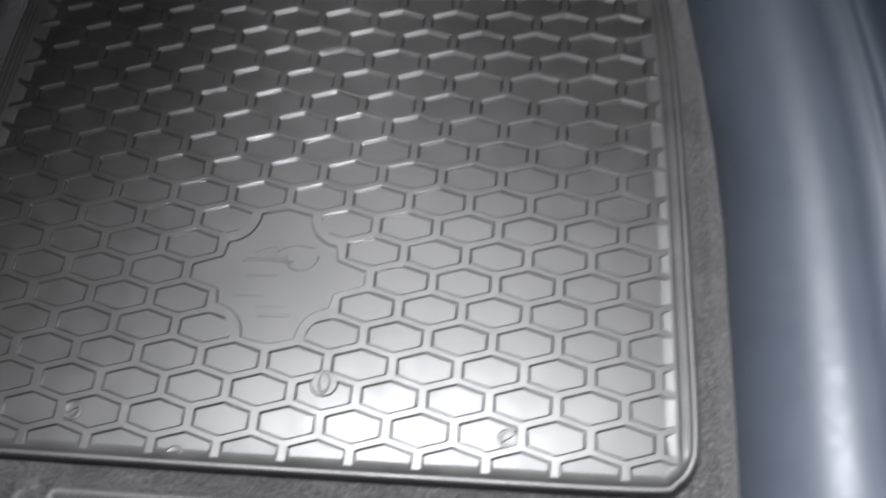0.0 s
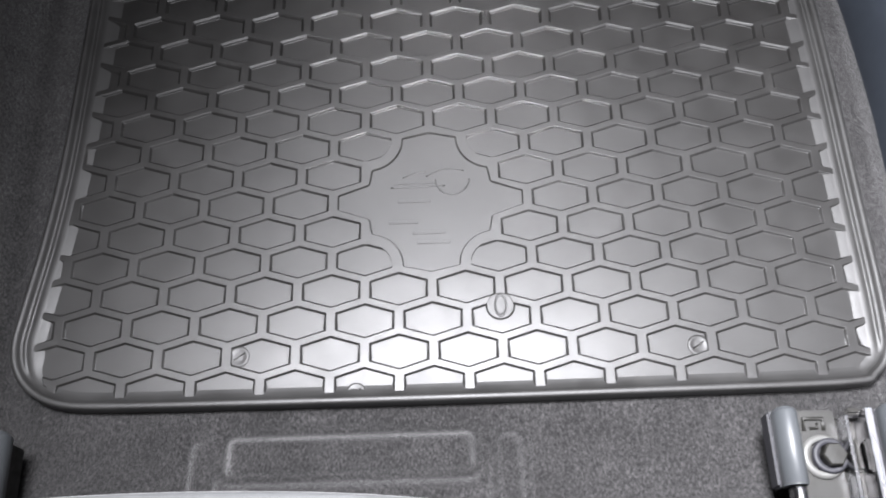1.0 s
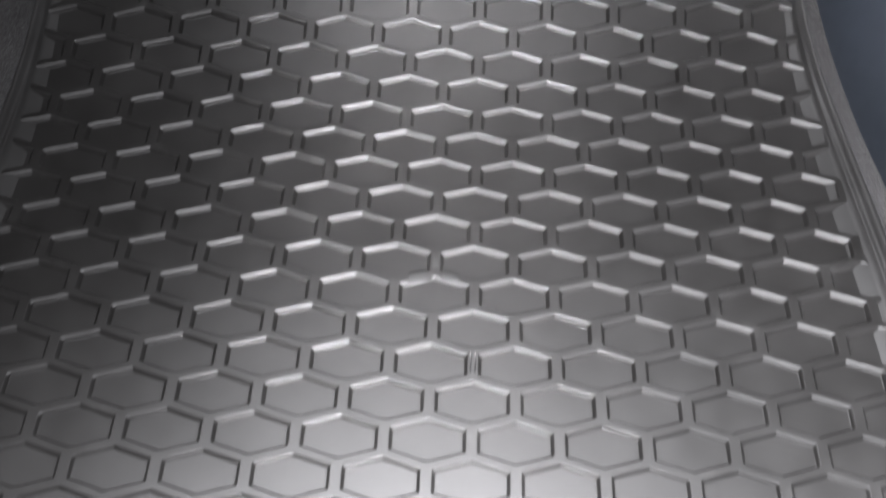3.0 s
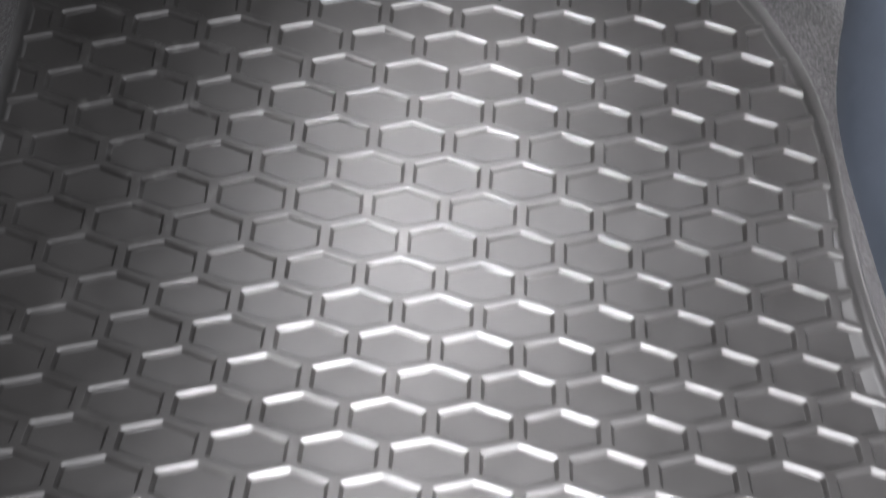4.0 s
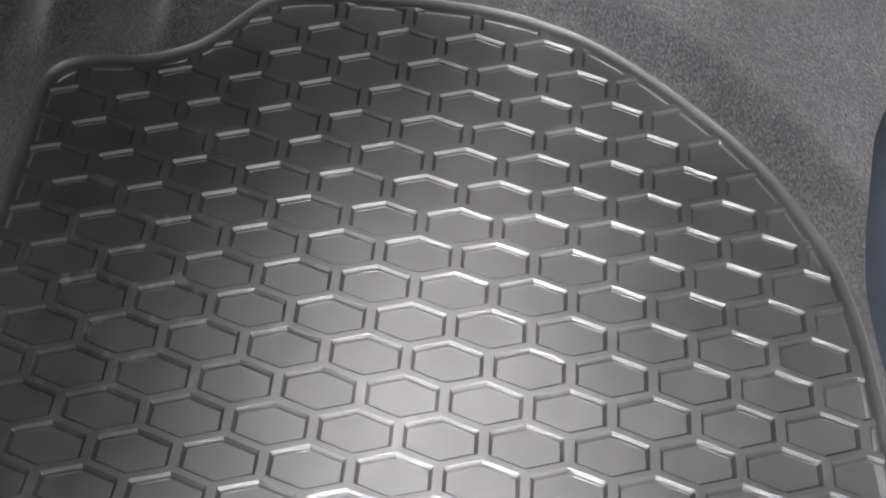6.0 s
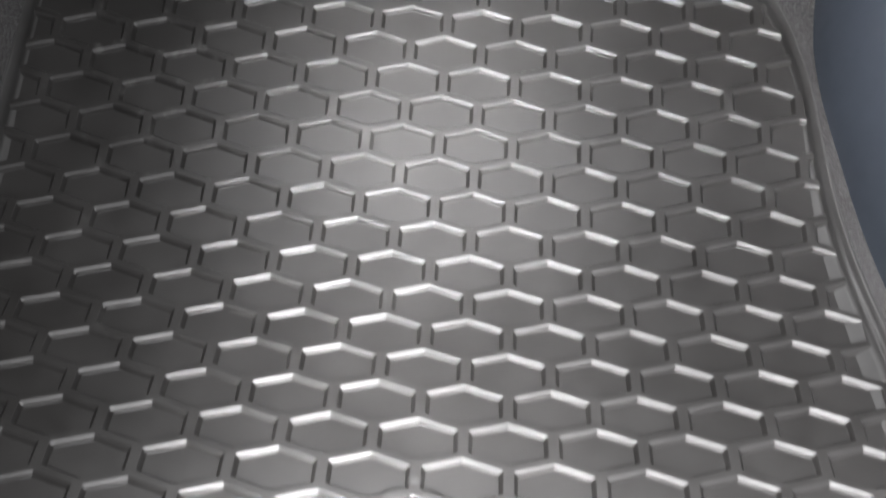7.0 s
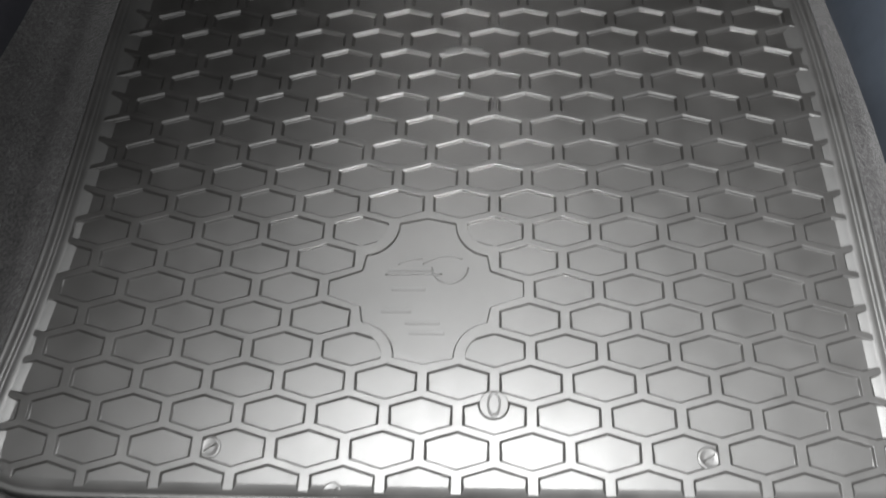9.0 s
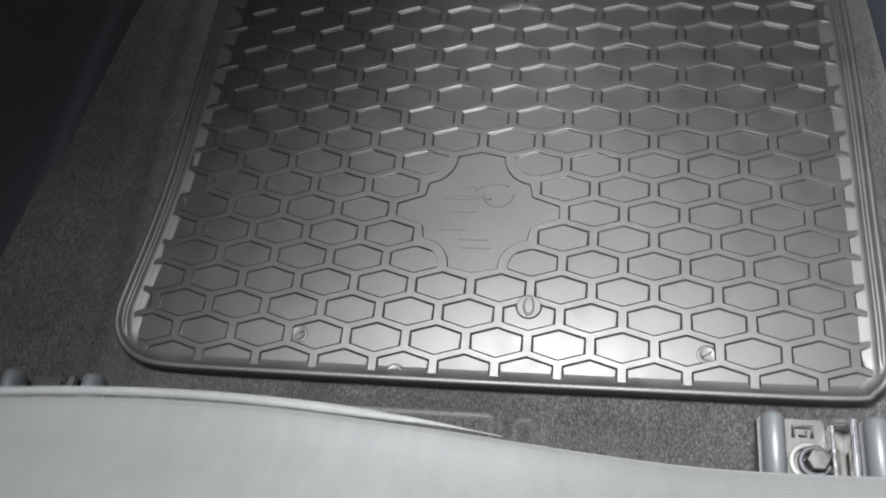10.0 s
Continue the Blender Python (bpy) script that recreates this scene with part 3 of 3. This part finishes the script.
# ------------------------------------------------------------ mat: eyelet, bosses, emblem
def tube(name, points, radius, mat, closed=False, sides=8, flat=1.0):
    """A round bar along points, as a mesh."""
    pts = [Vector(p) for p in points]
    n = len(pts)
    verts, faces = [], []
    for i, p in enumerate(pts):
        a = pts[(i - 1) % n] if closed or i else p
        c = pts[(i + 1) % n] if closed or i < n - 1 else p
        t = (c - a).normalized()
        side = t.cross(Vector((0, 0, 1)))
        side = side.normalized() if side.length > 1e-6 else Vector((1, 0, 0))
        up = side.cross(t)
        r = radius[i] if isinstance(radius, list) else radius
        for k in range(sides):
            w = 2 * math.pi * k / sides
            verts.append(p + side * math.cos(w) * r + up * math.sin(w) * r * flat)
    for i in range(n if closed else n - 1):
        for k in range(sides):
            a, c = i * sides, ((i + 1) % n) * sides
            faces.append((a + k, c + k, c + (k + 1) % sides, a + (k + 1) % sides))
    if not closed:
        faces += [tuple(range(sides))[::-1], tuple(range((n - 1) * sides, n * sides))]
    return mesh_from(name, verts, faces, mat, True)


def lathe(name, outline, mat, segments=28, sx=1.0, sy=1.0):
    """Turns (radius, height) round z."""
    verts, faces = [], []
    m = len(outline)
    for k in range(segments):
        w = 2 * math.pi * k / segments
        verts += [(r * math.cos(w) * sx, r * math.sin(w) * sy, h) for r, h in outline]
    for k in range(segments):
        for i in range(m - 1):
            a, c = k * m + i, (k + 1) % segments * m + i
            faces.append((a, c, c + 1, a + 1))
    return mesh_from(name, verts, faces, mat, True)


def lay(ob, u, s, h, turn=0.0):
    ob.matrix_world = frame_at(u, s, h) @ Matrix.Rotation(radians(turn), 4, "Z")
    return ob


eyelet = part("anchor_eyelet", lathe("anchor_eyelet", [(0.0086, FLOOR_H - 0.0003), (0.0080, -0.0006), (0.0077, -0.0001), (0.0074, 0.0001), (0.0070, 0.00012), (0.0060, 0.00012), (0.0, 0.00012)], RUBBER_FIELD, 32), None, mat_thing, "round fixing eyelet with an oval slot")
lay(eyelet, 0.992 * PX, -3.66 * PY, 0.0)
part("slot_rim", lathe("slot_rim", [(0.0070, 0.0), (0.0067, 0.0004), (0.0061, 0.0006), (0.0055, 0.0005), (0.0051, 0.0002), (0.0045, 0.0002), (0.0, 0.0003)], RUBBER_RIM, 32, 0.52, 1.0), None, eyelet)
for u, s, r in ((-2.82, -5.0, 0.0058), (3.80, -5.10, 0.0058), (-1.12, -6.18, 0.0050)):
    boss = part("moulded_boss", lathe("moulded_boss", [(r * 1.08, FLOOR_H - 0.0003), (r, FLOOR_H + 0.0004), (r * 0.90, FLOOR_H + 0.0006), (r * 0.74, FLOOR_H + 0.0006), (r * 0.62, FLOOR_H + 0.0004), (r * 0.3, FLOOR_H + 0.0004), (0.0, FLOOR_H + 0.0005)], RUBBER_FIELD, 24), None, mat_thing)
    lay(boss, u * PX, s * PY, 0.0)
    part("boss_rib", tube("boss_rib", [(-r * 0.5, -r * 0.3, FLOOR_H + 0.0004), (0, 0, FLOOR_H + 0.0006), (r * 0.5, r * 0.35, FLOOR_H + 0.0004)], 0.0004, RUBBER_FIELD), None, boss)
# a flaw of the mould, where a rib swells
for a, j, r, sx, turn in ((0.50, 9.95, 0.0046, 0.7, 0), (0.30, 9.50, 0.0050, 1.5, 17), (0.70, 9.52, 0.0042, 1.5, -17)):
    flaw = part("moulding_flaw", lathe("moulding_flaw", [(r, -0.0006), (r * 0.80, -0.0001), (r * 0.55, 0.0001), (r * 0.2, 0.0002), (0.0, 0.0002)], RUBBER_RIM, 20, sx, 0.8), None, mat_thing)
    lay(flaw, a * PX, j * PY, 0.0, turn)
for du in (-0.0011, 0.0011):
    ridge = part("mould_seam", tube("mould_seam", [(0, -0.0050, -0.0003), (0, 0, 0.0), (0, 0.0050, -0.0003)], 0.0004, RUBBER_FIELD), None, mat_thing)
    lay(ridge, 1.0 * PX + du, 7.05 * PY, 0.0)

EMB = FLOOR_H + 0.00002


def emblem_line(name, points, radius):
    return part(name, tube(name, [bend(a * PX, j * PY, EMB) for a, j in points], radius, RUBBER_FIELD, flat=0.7), None, mat_thing)


def emblem_arc(a0, a1, j0, rise, n=14, lean=0.0):
    return [(a0 + (a1 - a0) * k / n, j0 + rise * math.sin(math.pi * k / n) + lean * k / n) for k in range(n + 1)]


emblem_line("emblem_upper_arc", emblem_arc(-0.42, -0.06, 0.84, 0.06, lean=0.20), 0.00045)
emblem_line("emblem_lower_arc", emblem_arc(-0.06, 0.53, 0.86, 0.18, lean=0.18), 0.00045)
emblem_line("emblem_crescent", [(0.345 + 0.265 * math.cos(radians(w)), 0.74 - 0.54 * math.sin(radians(w))) for w in range(0, 181, 12)], 0.00045)
emblem_line("emblem_baseline", emblem_arc(-0.61, 0.24, 0.49, 0.0, lean=0.03), 0.00045)


def writing_bar(a, j, count, tall):
    """One line of unreadable moulded writing as a plain low bar."""
    long = count * 0.0021
    bm = bmesh.new()
    bmesh.ops.create_cube(bm, size=1)
    for v in bm.verts:
        v.co = ((v.co.x + 0.5) * long, v.co.y * tall, v.co.z * 0.0006)
    bmesh.ops.bevel(bm, geom=bm.edges[:], offset=0.0002, segments=1, affect="EDGES")
    ob = part("writing_bar", bm, RUBBER_FIELD, mat_thing, "small moulded writing, too worn to read")
    lay(ob, a * PX, j * PY, FLOOR_H - 0.00008)


for a, j, count in ((-0.56, 0.66, 12), (-0.50, 0.0, 9), (-0.64, -0.74, 8), (-0.28, -1.12, 9), (-0.21, -1.45, 9)):
    writing_bar(a, j, count, 0.0020)


# ------------------------------------------------------------ seat rails
def rounded_box(x0, x1, y0, y1, z0, z1, r=0.0012):
    bm = bmesh.new()
    bmesh.ops.create_cube(bm, size=1)
    for v in bm.verts:
        v.co = ((x0 + x1) / 2 + v.co.x * (x1 - x0), (y0 + y1) / 2 + v.co.y * (y1 - y0), (z0 + z1) / 2 + v.co.z * (z1 - z0))
    bmesh.ops.bevel(bm, geom=bm.edges[:], offset=r, segments=2, affect="EDGES")
    return bm


def capsule_bar(name, x, y0, y1, z, rx, rz, mat):
    """A bar along y with rounded ends."""
    verts, faces, n = [], [], 16
    rings = [(y1, 0.55), (y1 - 0.0012, 0.85), (y1 - 0.003, 1.0), (y0, 1.0), (y0 - 0.0008, 0.9)]
    for y, k in rings:
        for i in range(n):
            w = 2 * math.pi * i / n
            verts.append((x + math.cos(w) * rx * k, y, z + math.sin(w) * rz * k))
    for r in range(len(rings) - 1):
        for i in range(n):
            faces.append((r * n + i, r * n + (i + 1) % n, (r + 1) * n + (i + 1) % n, (r + 1) * n + i))
    faces += [tuple(range(n)), tuple(range((len(rings) - 1) * n, len(rings) * n))[::-1]]
    return mesh_from(name, verts, faces, mat, True)


def channel(x0, x1, y0, y1, z0, z1, wall):
    """A steel channel along y, open at the top, with folded-in lips."""
    outline = [(x0, z0), (x1, z0), (x1, z1), (x1 - wall * 2.2, z1), (x1 - wall * 2.2, z1 - wall), (x1 - wall, z1 - wall), (x1 - wall, z0 + wall),
               (x0 + wall, z0 + wall), (x0 + wall, z1 - wall), (x0 + wall * 2.2, z1 - wall), (x0 + wall * 2.2, z1), (x0, z1)]
    bm = bmesh.new()
    near_ = [bm.verts.new((x, y1, z)) for x, z in outline]
    far_ = [bm.verts.new((x, y0, z)) for x, z in outline]
    n = len(outline)
    for i in range(n):
        bm.faces.new((near_[i], near_[(i + 1) % n], far_[(i + 1) % n], far_[i]))
    bm.faces.new(near_[::-1])
    bm.faces.new(far_)
    bmesh.ops.bevel(bm, geom=bm.edges[:], offset=0.0003, segments=1, affect="EDGES")
    return bm


def seat_rail():
    rail = thing("seat_rail", "steel front seat rail with grey plastic end caps", "seat rail", group="seat rails")
    part("base_plate", rounded_box(-0.0200, 0.0045, -0.36, 0.0225, -0.012, 0.004), PLATE, rail, "dull passivated zinc base plate")
    for x, rx in ((-0.0246, 0.0062), (0.0277, 0.0064)):
        cap = part("end_cap", capsule_bar("end_cap", x, -0.0160, 0.0215, 0.0135, rx, 0.0095, CAP), None, rail, "grey plastic end cap")
        part("guide_tip", capsule_bar("guide_tip", x + 0.0012, -0.034, -0.0145, 0.0125, 0.0040, 0.0055, STEEL), None, cap, "bright steel guide")
        part("cap_foot", rounded_box(x - rx - 0.0012, x - rx + 0.0030, -0.0165, 0.0205, 0.0, 0.012, 0.001), CONSOLE, cap, "black foot of the cap")
        part("guide_bar", capsule_bar("guide_bar", x, -0.36, -0.032, 0.010, 0.006, 0.008, RAW_STEEL), None, rail)
    part("runner", channel(0.0046, 0.0066, -0.36, 0.0170, 0.004, 0.0150, 0.0006), STEEL, rail, "polished steel runner")
    part("runner", channel(0.0134, 0.0174, -0.36, 0.0195, 0.004, 0.0190, 0.0010), CHROME, rail, "polished steel runner")
    part("runner_web", rounded_box(0.0046, 0.0300, -0.36, 0.0180, -0.012, 0.0035, 0.0009), RAW_STEEL, rail, "dull steel web between the runners")
    part("runner_stop", rounded_box(0.0080, 0.0120, -0.0100, 0.0060, 0.0035, 0.0095, 0.0012), RAW_STEEL, rail)
    part("runner_hook", rounded_box(0.0060, 0.0140, 0.0170, 0.0205, 0.0120, 0.0150, 0.0012), RAW_STEEL, rail, "bent steel hook joining the runners")
    # low pressed U on the plate, in front of the bolt
    part("pressed_rib", tube("pressed_rib", [(-0.0122, 0.0120, 0.0042), (-0.0122, 0.0178, 0.0046), (-0.0024, 0.0178, 0.0046), (-0.0024, 0.0120, 0.0042)], 0.0011, PLATE), None, rail)
    part("pressed_rib", tube("pressed_rib", [(-0.0095, 0.0130, 0.0042), (-0.0055, 0.0130, 0.0046), (-0.0055, 0.0155, 0.0042)], 0.0008, PLATE), None, rail)
    washer = part("washer", lathe("washer", [(0.0112, 0.0035), (0.0112, 0.0050), (0.0100, 0.0064), (0.0080, 0.0066), (0.0078, 0.0036)], WASHER, 28), None, rail, "pale zinc washer")
    washer.location = (-0.0050, -0.0015, 0)
    seal = part("seal", lathe("seal", [(0.0088, 0.005), (0.0088, 0.0074), (0.0080, 0.0080), (0.0060, 0.0080), (0.0058, 0.0052)], CONSOLE, 24), None, washer, "black sealing ring")
    seal.location = (0.0026, 0.0, 0)
    bolt = part("bolt", lathe("bolt", [(0.0062, 0.004), (0.0062, 0.0112), (0.0054, 0.0120), (0.0, 0.0121)], PLATE, 6), None, washer, "hexagon bolt head")
    bolt.location = (0.0034, 0.0, 0)
    bolt.data.polygons.foreach_set("use_smooth", [False] * len(bolt.data.polygons))
    return rail


rail = seat_rail()
rail.matrix_world = pose(0.1985, -0.1575, 0.012, 0, 0, 0)
copy_thing(rail, pose(-0.245, -0.158, 0.016, 0, 0, 0))


# ------------------------------------------------------------ seat cushion
def seat_cushion():
    seat = thing("car_seat", "light grey woven fabric car seat cushion with a piped front edge", "car seat", at=(-0.04, -0.45, 0.0))
    cx = -0.075

    def front(x):
        return -0.2020 - 0.60 * (x - cx) ** 2 + 0.95 * max(0.0, x) ** 2

    # section: distance back from the front edge, height
    section = [(0.075, 0.075), (0.045, 0.105), (0.022, 0.150), (0.007, 0.190), (0.000, 0.212), (0.002, 0.2205), (0.005, 0.2225), (0.010, 0.2224), (0.016, 0.2238), (0.024, 0.2272), (0.034, 0.2325), (0.046, 0.2390),
               (0.060, 0.2455), (0.075, 0.2510), (0.092, 0.2555), (0.12, 0.2605), (0.18, 0.266), (0.26, 0.268), (0.36, 0.268), (0.45, 0.266)]
    xs = np.linspace(-0.33, 0.235, 58)
    verts, faces = [], []
    for x in xs:
        side = min(1.0, (0.235 - x) / 0.05, (x + 0.33) / 0.05)
        drop = 0.035 * (1 - math.sqrt(max(0.0, 1 - (1 - side) ** 2)))
        for d, h in section:
            roll = smoothstep(0.02, 0.13, float(x)) * 0.016 * math.exp(-d / 0.030)
            wave_ = -roll + 0.0012 * noise.noise(Vector((x * 22, d * 22, 3.1)))
            verts.append((x - seat.location.x, front(float(x)) - d - seat.location.y, h - 0.003 - drop + wave_))
    m = len(section)
    for i in range(len(xs) - 1):
        for k in range(m - 1):
            a = i * m + k
            faces.append((a, a + 1, a + m + 1, a + m))
    cushion = part("cushion", mesh_from("cushion", verts, faces, SEAT, True), None, seat, "light grey woven fabric cushion")
    line = [(float(x) - seat.location.x, front(float(x)) + 0.0004 - seat.location.y, 0.2165 - 0.016 * smoothstep(0.02, 0.13, float(x)) - 0.004 * smoothstep(0.015, 0.05, float(x)) - 0.035 * (1 - math.sqrt(max(0.0, 1 - (1 - min(1.0, (0.235 - x) / 0.05, (x + 0.33) / 0.05)) ** 2)))) for x in xs if x < 0.055]
    part("piping", tube("piping", line, [0.0019 - 0.0017 * smoothstep(-0.02, 0.05, p[0] + seat.location.x) for p in line], PIPING), None, cushion, "light grey edge piping")
    part("seat_pan", rounded_box(-0.27, 0.25, -0.24, 0.17, 0.03, 0.085, 0.006), CONSOLE, seat, "black plastic pan under the cushion")
    return seat


seat_cushion()

# ------------------------------------------------------------ bare bulkhead at the front, with bolt and clips
verts, faces = [], []
pu, ps = np.linspace(-9.0, -3.2, 30), np.linspace(31.5, 42, 40)
for a in pu:
    for j in ps:
        h = ground_h - 0.009 + 0.0015 * noise.noise(Vector((a * 3, j * 1.5, 0)))
        verts.append(bend(a * PX, j * PY, h))
for i in range(len(pu) - 1):
    for k in range(len(ps) - 1):
        a = i * len(ps) + k
        faces.append((a, a + len(ps), a + len(ps) + 1, a + 1))
felt = new("bulkhead_felt", mesh_from("bulkhead_felt", verts, faces, FOAM, True))
tagged(felt, "pale grey insulating felt bared by a cut-out in the carpet", "insulation", kind="structure")

pedal_bolt = thing("bulkhead_bracket", "grey steel bracket with a bright nut and two black clips", "bracket")
pedal_bolt.matrix_world = frame_at(-4.62 * PX, 34.0 * PY, ground_h)
bm = rounded_box(-0.022, 0.016, -0.010, 0.06, -0.010, -0.004, 0.002)
part("bracket_plate", bm, PALE_ZINC, pedal_bolt, "pale zinc-coated plate")
nut = part("nut", lathe("nut", [(0.0120, -0.004), (0.0120, -0.001), (0.0095, 0.0), (0.0085, 0.006), (0.0060, 0.0072), (0.0045, 0.004), (0.0, 0.004)], PALE_ZINC, 12), None, pedal_bolt, "bright zinc nut")
nut.location = (0.001, 0.004, 0)
for x in (-0.020, 0.0155):
    part("clip", rounded_box(x - 0.0028, x + 0.0028, -0.002, 0.06, -0.006, 0.005, 0.0012), CONSOLE, pedal_bolt, "black plastic clip")
